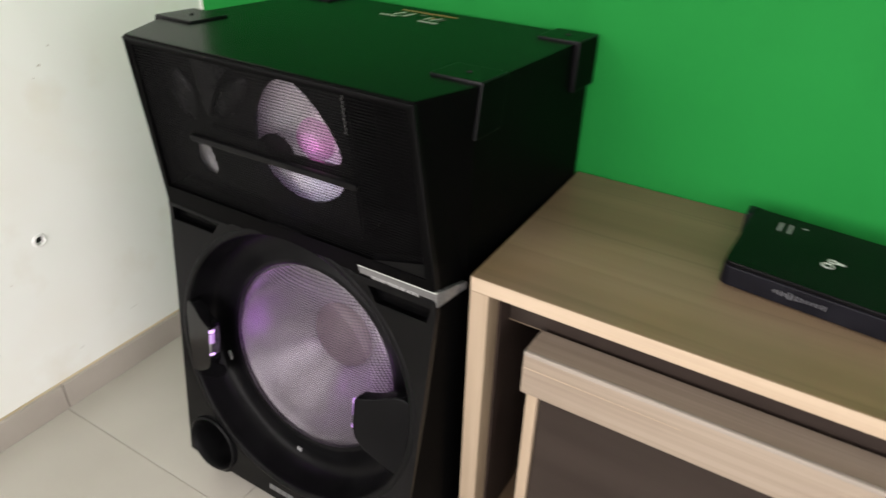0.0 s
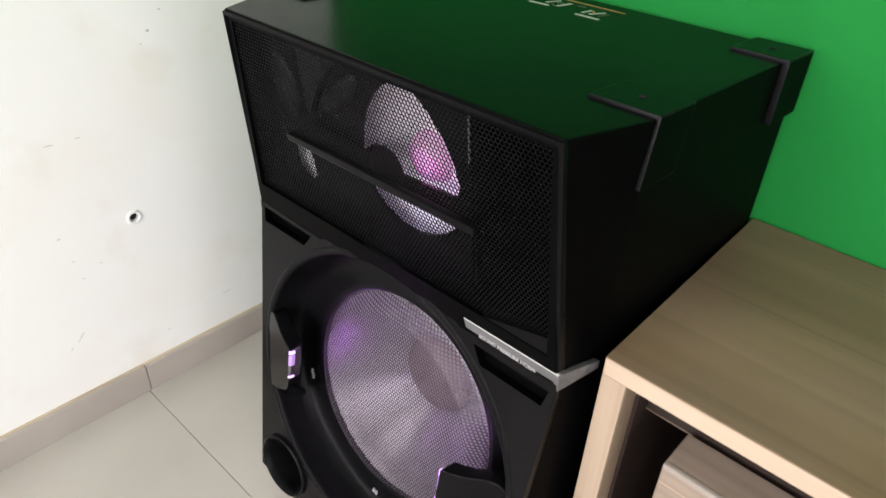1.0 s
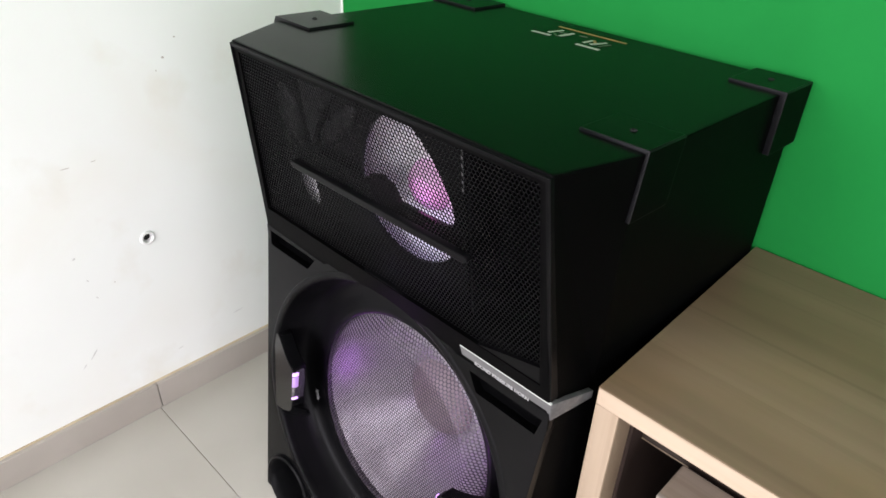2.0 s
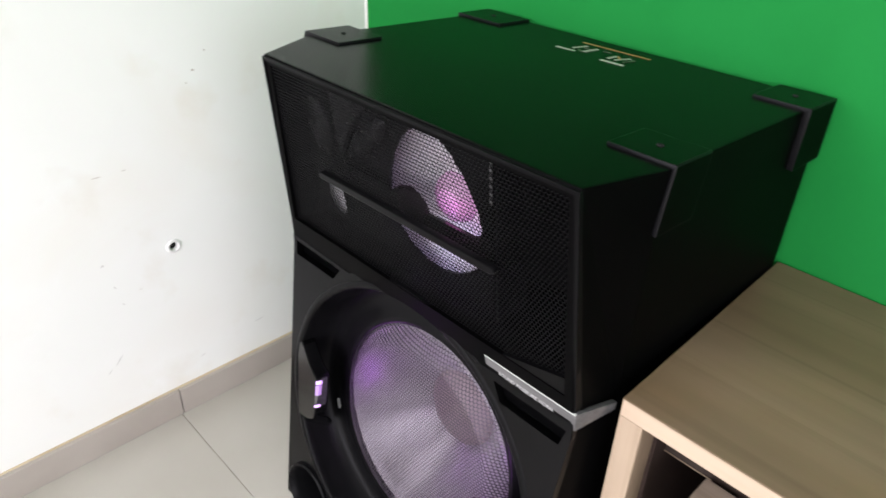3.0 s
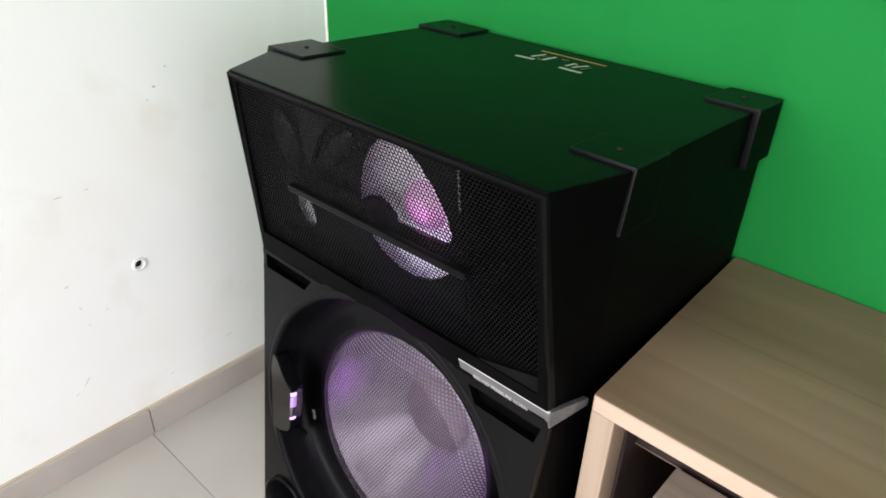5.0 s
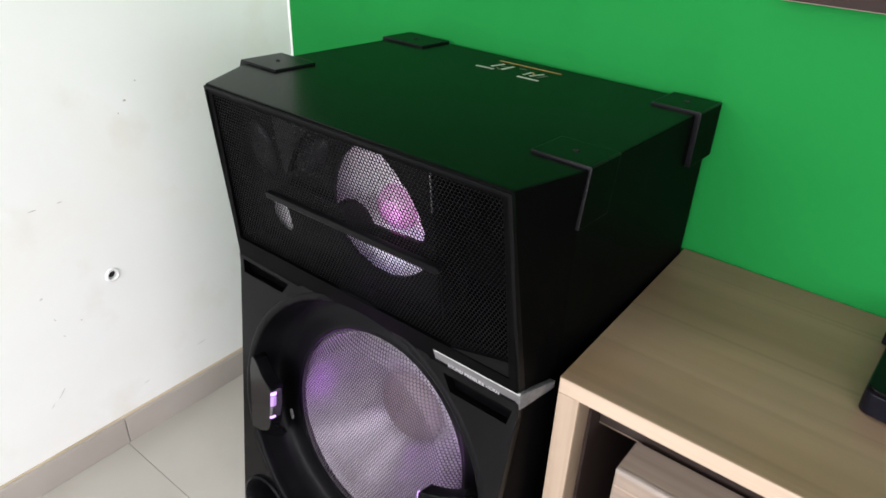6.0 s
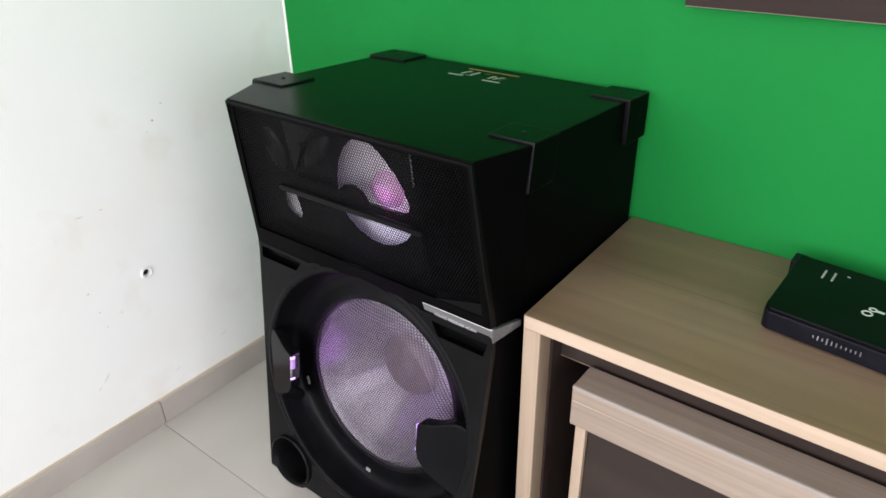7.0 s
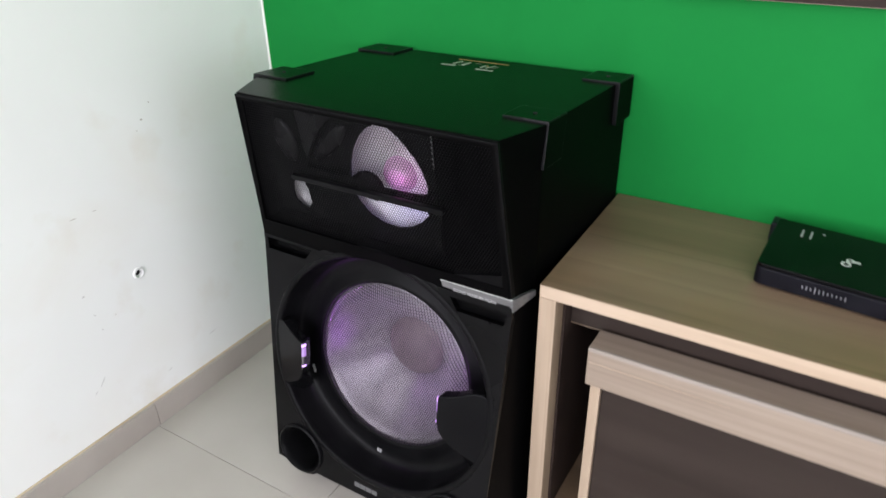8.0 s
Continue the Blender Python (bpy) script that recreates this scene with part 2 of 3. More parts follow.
def solid(name, bm, material, label, category, kind="structure", smooth=35):
    ob = finish(name, bm, material, Vector((0, 0, 0)), smooth)
    ORIGIN[ob] = Vector((0, 0, 0))
    return tagged(ob, label, category, kind=kind)


def bevelled(bm, width, segments=2, edges=None):
    if width:
        bmesh.ops.bevel(bm, geom=list(edges or bm.edges), offset=width, segments=segments, affect="EDGES", profile=0.6, clamp_overlap=True)
    return bm


def box(x0, x1, y0, y1, z0, z1, bevel=0.0, segments=2):
    bm = bmesh.new()
    bmesh.ops.create_cube(bm, size=1, matrix=Matrix.Translation(((x0 + x1) / 2, (y0 + y1) / 2, (z0 + z1) / 2)) @ Matrix.Diagonal((x1 - x0, y1 - y0, z1 - z0, 1)))
    return bevelled(bm, bevel, segments)


def prism(points, push, bevel=0.0, segments=2):
    """A flat outline, pushed along a vector."""
    bm = bmesh.new()
    a = [bm.verts.new(p) for p in points]
    b = [bm.verts.new(Vector(p) + Vector(push)) for p in points]
    bm.faces.new(a)
    bm.faces.new(b[::-1])
    for i in range(len(a)):
        j = (i + 1) % len(a)
        bm.faces.new((a[j], a[i], b[i], b[j]))
    bmesh.ops.recalc_face_normals(bm, faces=bm.faces)
    return bevelled(bm, bevel, segments)


def lathe(frame_of, profile, segments=64, closed=False):
    """A profile of (radius, depth) turned about the axis of a slanted frame (centre, right, up, out)."""
    c, u, v, n = frame_of
    bm = bmesh.new()
    rings = []
    for r, d in profile:
        if r < 1e-6:
            rings.append([bm.verts.new(c - n * d)])
        else:
            rings.append([bm.verts.new(c + (u * math.cos(a) + v * math.sin(a)) * r - n * d) for a in (2 * math.pi * k / segments for k in range(segments))])
    pairs = list(zip(rings, rings[1:])) + ([(rings[-1], rings[0])] if closed else [])
    for p, q in pairs:
        if len(p) == len(q) == 1:
            continue
        for k in range(segments):
            j = (k + 1) % segments
            if len(p) == 1:
                bm.faces.new((p[0], q[k], q[j]))
            elif len(q) == 1:
                bm.faces.new((p[k], q[0], p[j]))
            else:
                bm.faces.new((p[k], q[k], q[j], p[j]))
    bmesh.ops.recalc_face_normals(bm, faces=bm.faces)
    return bm


def carve(bm, cutters):
    """The solid bm less the solids in cutters."""
    made = []
    for b in (bm, *cutters):
        me = bpy.data.meshes.new("blank")
        b.to_mesh(me)
        b.free()
        made.append(new("blank", me))
    for c in made[1:]:
        mod = made[0].modifiers.new("cut", "BOOLEAN")
        mod.object, mod.operation, mod.solver = c, "DIFFERENCE", "EXACT"
    bpy.context.view_layer.update()
    res = bpy.data.meshes.new_from_object(made[0].evaluated_get(bpy.context.evaluated_depsgraph_get()))
    out = bmesh.new()
    out.from_mesh(res)
    bpy.data.meshes.remove(res)
    for o in made:
        me = o.data
        bpy.data.objects.remove(o)
        bpy.data.meshes.remove(me)
    return out


def inside(x, y, outline):
    hit = False
    for (ax, ay), (bx, by) in zip(outline, outline[1:] + outline[:1]):
        if (ay > y) != (by > y) and x < (bx - ax) * (y - ay) / (by - ay) + ax:
            hit = not hit
    return hit


def perforated(place, wanted, half_u, half_v, pitch, hole=0.74, thick=0.0009):
    """A sheet of hexagonal holes. place(u, v, depth) lays it in space; wanted(u, v) picks the cells."""
    verts, faces = [], []
    rad = pitch / math.sqrt(3)
    rows = int(half_v / (pitch * 0.866)) + 1
    cols = int(half_u / pitch) + 1
    ring = [(math.cos(radians(30 + 60 * k)), math.sin(radians(30 + 60 * k))) for k in range(6)]
    for r in range(-rows, rows + 1):
        for c in range(-cols, cols + 1):
            u, v = (c + 0.5 * (r % 2)) * pitch, r * pitch * 0.866
            if not wanted(u, v):
                continue
            s = len(verts)
            verts += [place(u + rad * a, v + rad * b, 0) for a, b in ring]
            verts += [place(u + rad * hole * a, v + rad * hole * b, 0) for a, b in ring]
            verts += [place(u + rad * hole * a, v + rad * hole * b, thick) for a, b in ring]
            for k in range(6):
                j = (k + 1) % 6
                faces += [(s + k, s + j, s + 6 + j, s + 6 + k), (s + 6 + k, s + 6 + j, s + 12 + j, s + 12 + k)]
    me = bpy.data.meshes.new("sheet")
    me.from_pydata(verts, [], faces)
    bm = bmesh.new()
    bm.from_mesh(me)
    bpy.data.meshes.remove(me)
    return bm


# ---- the room ----
RX, RY, RZ = 4.2, -4.0, 2.65
solid("floor", box(-0.15, RX + 0.15, RY - 0.15, 0.15, -0.12, -0.0022), GROUT, "pale grout bed under glossy cream floor tiles", "floor")
hole_cut = lathe((Vector((0, -0.4360, 0.359)), Vector((0, 1, 0)), Vector((0, 0, 1)), Vector((1, 0, 0))), [(0, -0.01), (0.0085, -0.01), (0.0085, 0.05), (0, 0.05)], 24)
# The openings in west, east and south walls are unseen, added for the lamps.
solid("wall_west", carve(box(-0.15, 0.0, RY - 0.15, 0.15, -0.006, RZ), [hole_cut, box(-0.3, 0.1, -3.35, -1.55, 0.55, 2.15)]), WHITE, "white painted wall with scuffs, plugged hole and assumed window opening", "wall", smooth=0)
solid("wall_north", box(0.0, RX, 0.0, 0.15, -0.006, RZ), GREEN, "bright green painted wall behind the loudspeaker", "wall", smooth=0)
solid("wall_east", carve(box(RX, RX + 0.15, RY - 0.15, 0.15, -0.006, RZ), [box(RX - 0.1, RX + 0.3, -3.25, -1.05, 0.2, 2.2)]), WHITE, "plain white painted wall with an assumed wide window opening", "wall", smooth=0)
solid("wall_south", carve(box(0.0, RX, RY - 0.15, RY, -0.006, RZ), [box(0.45, 3.35, RY - 0.3, RY + 0.1, 0.5, 2.2)]), WHITE, "plain white painted wall with an assumed window opening", "wall", smooth=0)
solid("ceiling", box(-0.15, RX + 0.15, RY - 0.15, 0.15, RZ, RZ + 0.12), PLASTER, "plain white painted ceiling over the room", "ceiling", smooth=0)

# ---- the loudspeaker ----
speaker = thing("loudspeaker", (0.57, -0.22, 0.0), "large black party loudspeaker with lit woofer standing in the corner", "loudspeaker")
TILT_LOW, TILT_HEAD = math.atan2(0.062, 0.435), math.atan2(-0.030, 0.259)


def slanted(x, y, z, lean):
    """A frame on a leaning front: centre, right, up along the face, out."""
    return (Vector((x, y, z)), Vector((1, 0, 0)), Vector((0, math.sin(lean), math.cos(lean))), Vector((0, -math.cos(lean), math.sin(lean))))


def low_y(z):
    return -0.462 + 0.1425 * (z - 0.07)


def head_y(z):
    return -0.395 - 0.1158 * (z - 0.509)


def top_z(y):
    return 0.770 - 0.034 * (y + 0.425)


WOOF = slanted(0.573, low_y(0.319), 0.319, TILT_LOW)
CAP_AT = slanted(0.571, low_y(0.3235), 0.3235, TILT_LOW)
OUT_LOW, OUT_HEAD = WOOF[3], slanted(0, 0, 0, TILT_HEAD)[3]


def low_at(x, z, depth=0.0):
    return Vector((x, low_y(z), z)) - OUT_LOW * depth


def head_at(x, z, depth=0.0):
    return Vector((x, head_y(z), z)) - OUT_HEAD * depth


def arch(radius, from_deg, to_deg, steps):
    """Points (x, z) along a circle round the woofer's axis, as seen on the front."""
    cl = math.cos(TILT_LOW)
    return [(0.570 + radius * math.cos(radians(from_deg + (to_deg - from_deg) * k / steps)), 0.325 + cl * radius * math.sin(radians(from_deg + (to_deg - from_deg) * k / steps))) for k in range(steps + 1)]


def port_frame(x):
    return slanted(x, low_y(0.107), 0.107, TILT_LOW)


def plug(fr, radius, near, far):
    return lathe(fr, [(0, near), (radius, near), (radius, far), (0, far)], 64)


def slots():
    """Cutters for the two slanted finger slots under the head."""
    left = [low_at(x, z, -0.02) for x, z in ((0.343, 0.513), (0.3455, 0.4935), (0.427, 0.494), (0.440, 0.513))]
    right = [low_at(x, z, -0.02) for x, z in ((0.798, 0.508), (0.7935, 0.4875), (0.7165, 0.4880), (0.704, 0.508))]
    return [prism(p, -OUT_LOW * 0.031) for p in (left, right)]


# cabinet body: stacked six-sided sections, hollowed for the drivers
def shell():
    bm = bmesh.new()
    rings = []
    for z, yf, xl, xr in ((0.040, low_y(0.040) + 0.03, 0.352, 0.786), (0.070, low_y(0.070) + 0.0008, 0.3505, 0.7875), (0.190, low_y(0.190) + 0.0008, 0.3468, 0.7948), (0.517, low_y(0.517) + 0.0008, 0.3345, 0.8030), (0.768, head_y(0.768) + 0.0025, 0.3475, 0.7885)):
        pts = [(xl, yf), (0.304, -0.335), (0.320, -0.014), (0.820, -0.014), (0.811, -0.335), (xr, yf)]
        rings.append([bm.verts.new((x, y, top_z(y) if z > 0.7 else z)) for x, y in pts])
    for a, b in zip(rings, rings[1:]):
        for k in range(6):
            bm.faces.new((a[k], a[(k + 1) % 6], b[(k + 1) % 6], b[k]))
    bm.faces.new(rings[0][::-1])
    bm.faces.new(rings[-1])
    bmesh.ops.recalc_face_normals(bm, faces=bm.faces)
    return bevelled(bm, 0.0025, 2)


cavity = prism([head_at(0.358, 0.760, -0.01), head_at(0.778, 0.760, -0.01), head_at(0.790, 0.550, -0.01), head_at(0.346, 0.550, -0.01)], (0.0, 0.15, -0.006))
body = part("cabinet_body", carve(shell(), [plug(WOOF, 0.2110, -0.05, 0.19), plug(port_frame(0.408), 0.047, -0.05, 0.16), plug(port_frame(0.732), 0.047, -0.05, 0.16), cavity, *slots()]), SHADED_BLACK, speaker, "black vinyl-wrapped cabinet, satin top lit and sides shaded by colour", smooth=0)
# Upward faces take the lighter black, putting the fall of light into colour.
body.data.materials.append(LIT_BLACK)
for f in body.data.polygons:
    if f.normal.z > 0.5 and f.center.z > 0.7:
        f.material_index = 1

# lower front
outline = [(0.334, 0.519), (0.338, 0.500), (0.350, 0.068), (0.372, 0.066), (0.380, 0.059), (0.396, 0.054), (0.420, 0.054), (0.436, 0.059), (0.446, 0.066), (0.694, 0.066), (0.704, 0.059), (0.720, 0.054), (0.744, 0.054), (0.760, 0.059), (0.768, 0.066), (0.788, 0.068), (0.795, 0.187), (0.805, 0.500), (0.803, 0.519)] + arch(0.2235, 60, 120, 24)
baffle = prism([low_at(x, z) for x, z in outline], -OUT_LOW * 0.012, 0.0006)
slot_l, slot_r = slots()
part("front_baffle", carve(baffle, [plug(WOOF, 0.2190, -0.05, 0.1), plug(port_frame(0.408), 0.0465, -0.05, 0.1), plug(port_frame(0.732), 0.0465, -0.05, 0.1), slot_l, slot_r]), GLOSS, speaker, "glossy black front baffle")
part("arch_rim", lathe(WOOF, [(0.2205, 0.0080), (0.2205, 0.0002), (0.2190, -0.0012), (0.2125, -0.0010), (0.2105, 0.0002), (0.2095, 0.0030), (0.2090, 0.0110)], 128, closed=True), SATIN, speaker, smooth=60)
part("woofer_bowl", lathe(WOOF, [(0.2140, 0.0085), (0.2097, 0.0085), (0.2070, 0.030), (0.2035, 0.045), (0.1975, 0.0520), (0.186, 0.0545), (0.172, 0.0530), (0.160, 0.0480), (0.1550, 0.0465), (0.1516, 0.0480), (0.1508, 0.056), (0.1505, 0.064), (0.2145, 0.064)], 128, closed=True), SATIN, speaker, "black moulded bowl round the woofer", smooth=50)
for x in (0.408, 0.732):
    part("bass_port", lathe(port_frame(x), [(0.0505, 0.001), (0.0505, -0.004), (0.0475, -0.006), (0.0440, -0.002), (0.0425, 0.008), (0.0425, 0.150), (0.0, 0.150), (0.0, 0.154), (0.046, 0.154), (0.046, 0.001)], 48), SATIN, speaker, "open black bass port tube", smooth=50)


def pan_depth(u, v):
    r = math.hypot(u, v)
    return 0.027 + 0.004 * (r / 0.128) ** 2 if r < 0.128 else 0.031 + (r - 0.128) * 0.75


woofer = part("woofer_cone", lathe(WOOF, [(0.152, 0.056), (0.147, 0.052), (0.139, 0.055), (0.136, 0.060), (0.110, 0.084), (0.080, 0.111), (0.054, 0.131), (0.050, 0.140), (0.153, 0.140)], 128), CONE, speaker, "silver woofer cone behind the mesh", smooth=40)
part("dust_cap", lathe(CAP_AT, [(0.057, 0.131), (0.055, 0.126), (0.046, 0.119), (0.030, 0.113), (0.014, 0.111), (0.0, 0.1105)], 64), CAP, woofer, "dull rose-grey dust cap", smooth=60)
part("woofer_grille", perforated(lambda u, v, d: WOOF[0] + WOOF[1] * u + WOOF[2] * v - WOOF[3] * (pan_depth(u, v) + d), lambda u, v: math.hypot(u, v) < 0.1520, 0.16, 0.16, 0.0045, 0.83), CONEMESH, speaker, "round perforated steel grille", smooth=0)

# side fins with light lenses, left and right of the woofer
for side in (-1, 1):
    fx = lambda d: 0.570 + side * d
    fin = prism([low_at(fx(d), z, g) for d, z, g in ((0.2125, 0.360, 0.001), (0.200, 0.366, -0.003), (0.190, 0.3655, -0.006), (0.178, 0.361, -0.010), (0.165, 0.355, -0.014), (0.150, 0.351, -0.018), (0.139, 0.349, -0.020), (0.1365, 0.345, -0.0205), (0.1365, 0.298, -0.0205), (0.139, 0.285, -0.019), (0.146, 0.272, -0.016), (0.156, 0.262, -0.012), (0.176, 0.248, -0.006), (0.204, 0.236, 0.000), (0.213, 0.262, 0.001), (0.216, 0.300, 0.001), (0.216, 0.338, 0.001))], -OUT_LOW * 0.022, 0.0022, 3)
    fin_ob = part("side_fin", fin, FIN, speaker, "glossy black fin reaching over the bowl")
    rim = [(0.1385, 0.287, -0.0190), (0.147, 0.2725, -0.0152), (0.157, 0.2625, -0.0112), (0.177, 0.2490, -0.0053), (0.203, 0.238, 0.0005)]
    sunk = [(0.1440, 0.262, 0.010), (0.1500, 0.244, 0.020), (0.1620, 0.228, 0.028), (0.1800, 0.214, 0.028), (0.1980, 0.212, 0.010)]
    skirt_bm = bmesh.new()
    for layer in (0.0, 0.004):
        top_row = [skirt_bm.verts.new(low_at(fx(d), z, g + layer)) for d, z, g in rim]
        low_row = [skirt_bm.verts.new(low_at(fx(d), z, g + layer)) for d, z, g in sunk]
        for k in range(4):
            skirt_bm.faces.new((top_row[k], top_row[k + 1], low_row[k + 1], low_row[k]))
    part("fin_skirt", skirt_bm, FIN, fin_ob, smooth=80)
    lens = prism([low_at(fx(0.1372), 0.347, -0.0212), low_at(fx(0.1372), 0.297, -0.0212), low_at(fx(0.1350), 0.299, -0.0190), low_at(fx(0.1342), 0.322, -0.0180), low_at(fx(0.1350), 0.345, -0.0190)], -OUT_LOW * 0.016, 0.0006)
    lens_ob = part("lens_clip", lens, MIRROR, fin_ob, "chromed light clip")
    # Upper two strips are the lens light, the lowest a glowing glint.
    for z0, z1, glow in ((0.3395, 0.3450, LED), (0.3215, 0.3380, LED_DIM), (0.3010, 0.3045, LED)):
        part("led_window", prism([low_at(fx(0.1366), z1, -0.0216), low_at(fx(0.1366), z0, -0.0216), low_at(fx(0.1334), z0, -0.0180), low_at(fx(0.1334), z1, -0.0180)], -OUT_LOW * 0.005, 0.0004), glow, lens_ob, "small glowing violet strip of lens light and glint")

# head: bezel, perforated grille, inner plate, horns
floor_line = arch(0.2245, 54, 126, 22)
head_outline = [(0.347, 0.7675), (0.334, 0.5195)] + [(x, z) for x, z in reversed(floor_line)] + [(0.6985, 0.5335), (0.8035, 0.5335), (0.789, 0.7675)]
window_outline = [(0.3490, 0.7635), (0.3365, 0.526), (0.432, 0.5225)] + [(x, z) for x, z in reversed(arch(0.2280, 63, 117, 16))] + [(0.700, 0.545), (0.7975, 0.572), (0.7845, 0.7635)]
bezel = prism([head_at(x, z) for x, z in head_outline], -OUT_HEAD * 0.016, 0.0012, 2)
part("head_bezel", carve(bezel, [prism([head_at(x, z, -0.02) for x, z in window_outline], -OUT_HEAD * 0.06)]), BEZEL, speaker, "glossy black frame round the upper grille")
HC = slanted(0.568, head_y(0.65), 0.65, TILT_HEAD)
grow = [(0.568 + (x - 0.568) * 1.012, 0.655 + (z - 0.655) * 1.03) for x, z in window_outline]
part("upper_grille", perforated(lambda u, v, d: HC[0] + HC[1] * u + HC[2] * v - HC[3] * (0.004 + d), lambda u, v: inside(0.568 + u, 0.65 + v * 0.993, grow), 0.235, 0.13, 0.0046, 0.84), MESHED, speaker, "black hexagon-perforated grille", smooth=0)
plate = prism([head_at(x, z, 0.021) for x, z in ((0.353, 0.757), (0.350, 0.560), (0.440, 0.548), (0.6815, 0.554), (0.6815, 0.757))], -OUT_HEAD * 0.004)
upper_hole = prism([head_at(x, z, 0.01) for x, z in ((0.589, 0.750), (0.572, 0.742), (0.556, 0.727), (0.541, 0.704), (0.533, 0.681), (0.529, 0.655), (0.546, 0.668), (0.563, 0.672), (0.577, 0.667), (0.585, 0.658), (0.588, 0.650), (0.655, 0.6525), (0.664, 0.657), (0.667, 0.668), (0.660, 0.690), (0.648, 0.711), (0.628, 0.734), (0.610, 0.747))], -OUT_HEAD * 0.03)
lower_hole = prism([head_at(x, z, 0.01) for x, z in ((0.531, 0.629), (0.540, 0.612), (0.556, 0.597), (0.580, 0.587), (0.606, 0.586), (0.630, 0.594), (0.650, 0.607), (0.663, 0.622), (0.663, 0.630), (0.590, 0.632), (0.575, 0.625), (0.555, 0.626))], -OUT_HEAD * 0.03)
small_hole = prism([head_at(x, z, 0.01) for x, z in ((0.402, 0.600), (0.406, 0.618), (0.414, 0.630), (0.432, 0.630), (0.438, 0.612), (0.440, 0.590), (0.430, 0.577), (0.416, 0.580), (0.406, 0.588))], -OUT_HEAD * 0.03)
inner = part("inner_plate", carve(plate, [upper_hole, lower_hole, small_hole]), GLOSS, speaker, "glossy black plate behind the grille")
part("edge_strip", prism([head_at(x, z, 0.0195) for x, z in ((0.6790, 0.756), (0.6805, 0.756), (0.6805, 0.700), (0.6790, 0.700))], -OUT_HEAD * 0.006), SILVER, inner, "thin bright edge strip")
part("divider", prism([head_at(0.6815, 0.750, 0.0245), head_at(0.6815, 0.556, 0.0245), head_at(0.6845, 0.556, 0.0245), head_at(0.6845, 0.750, 0.0245)], -OUT_HEAD * 0.045), SHADED_BLACK, inner)
HORN = slanted(0.585, head_y(0.655), 0.655, TILT_HEAD)
horn = part("horn", lathe(HORN, [(0.0960, 0.0255), (0.092, 0.031), (0.080, 0.044), (0.055, 0.058), (0.030, 0.065), (0.0, 0.068), (0.0, 0.074), (0.093, 0.074)], 96), CHROME, speaker, "silvered horn behind the grille", smooth=40)
DOME = slanted(0.591, head_y(0.653), 0.653, TILT_HEAD)
part("horn_dome", lathe(DOME, [(0.029, 0.069), (0.0285, 0.061), (0.0245, 0.053), (0.0175, 0.0475), (0.009, 0.0448), (0.0, 0.044)], 48), PINKLED, horn, "dome glowing pink", smooth=60)
# Added glowing disc gives the dome its bright pink centre.
part("horn_led", lathe(slanted(0.593, head_y(0.655), 0.655, TILT_HEAD), [(0.0150, 0.0475), (0.0125, 0.0450), (0.0075, 0.0434), (0.0, 0.0428)], 24), HOT_SPOT, horn, "glowing disc for the pink hot spot on the dome", smooth=60)
TWEET = slanted(0.420, head_y(0.604), 0.604, TILT_HEAD)
part("small_horn", lathe(TWEET, [(0.036, 0.0255), (0.030, 0.034), (0.016, 0.042), (0.0, 0.044), (0.0, 0.050), (0.036, 0.050)], 48), CHROME, speaker, "small silvered horn", smooth=40)
for cx, cz, half_w, half_l, turn in ((0.412, 0.6950, 0.021, 0.036, 12), (0.500, 0.7065, 0.0145, 0.046, -46)):
    c, u, v, n = slanted(cx, head_y(cz), cz, TILT_HEAD)
    ca, sa = math.cos(radians(turn)), math.sin(radians(turn))
    leaf = (c, (u * ca + v * sa) * half_w, (v * ca - u * sa) * half_l, n)
    part("dark_leaf", lathe(leaf, [(1.0, 0.0212), (0.96, 0.0185), (0.75, 0.0160), (0.4, 0.0145), (0.0, 0.0140)], 40), LEAF, inner, "glossy dark leaf-shaped moulding", smooth=50)
wedge = [(0.4440, 0.7490), (0.5180, 0.7515), (0.5020, 0.7400), (0.4860, 0.7240), (0.4720, 0.7040), (0.4560, 0.6740), (0.4500, 0.6950)]
part("wedge", prism([head_at(x, z, 0.0175 - 0.05 * (0.75 - z)) for x, z in wedge], -OUT_HEAD * 0.006, 0.0012), LEAF, inner, "glossy dark wedge between the leaves")
HUB = slanted(0.562, head_y(0.648), 0.648, TILT_HEAD)
part("hub", lathe(HUB, [(0.0, 0.0195), (0.018, 0.0195), (0.0215, 0.0212), (0.0215, 0.026), (0.0, 0.026)], 40), SATIN, inner)
part("cross_bar", prism([head_at(x, z, -0.003) for x, z in ((0.4295, 0.6475), (0.432, 0.6430), (0.699, 0.6440), (0.703, 0.6462), (0.704, 0.6490), (0.703, 0.6515), (0.699, 0.6525), (0.432, 0.6515))], -OUT_HEAD * 0.008, 0.0012), SATIN, speaker, "slim dark bar across the grille")

# silver strip, front and round the side, with its lettering
strip = part("silver_strip", prism([head_at(0.688, 0.5325, -0.0015), head_at(0.692, 0.5125, -0.0015), head_at(0.8045, 0.5105, -0.0015), head_at(0.8045, 0.5325, -0.0015)], -OUT_HEAD * 0.010, 0.0008), SILVER, speaker, "brushed silver trim strip")
# Bevel highlight laid on as a thin strip of white.
part("strip_edge", prism([head_at(0.6885, 0.5330, -0.0019), head_at(0.6890, 0.5320, -0.0019), head_at(0.8046, 0.5320, -0.0019), head_at(0.8046, 0.5330, -0.0019)], -OUT_HEAD * 0.003, 0.0003), PRINT, strip, "thin pale strip for the highlight on the upper edge")
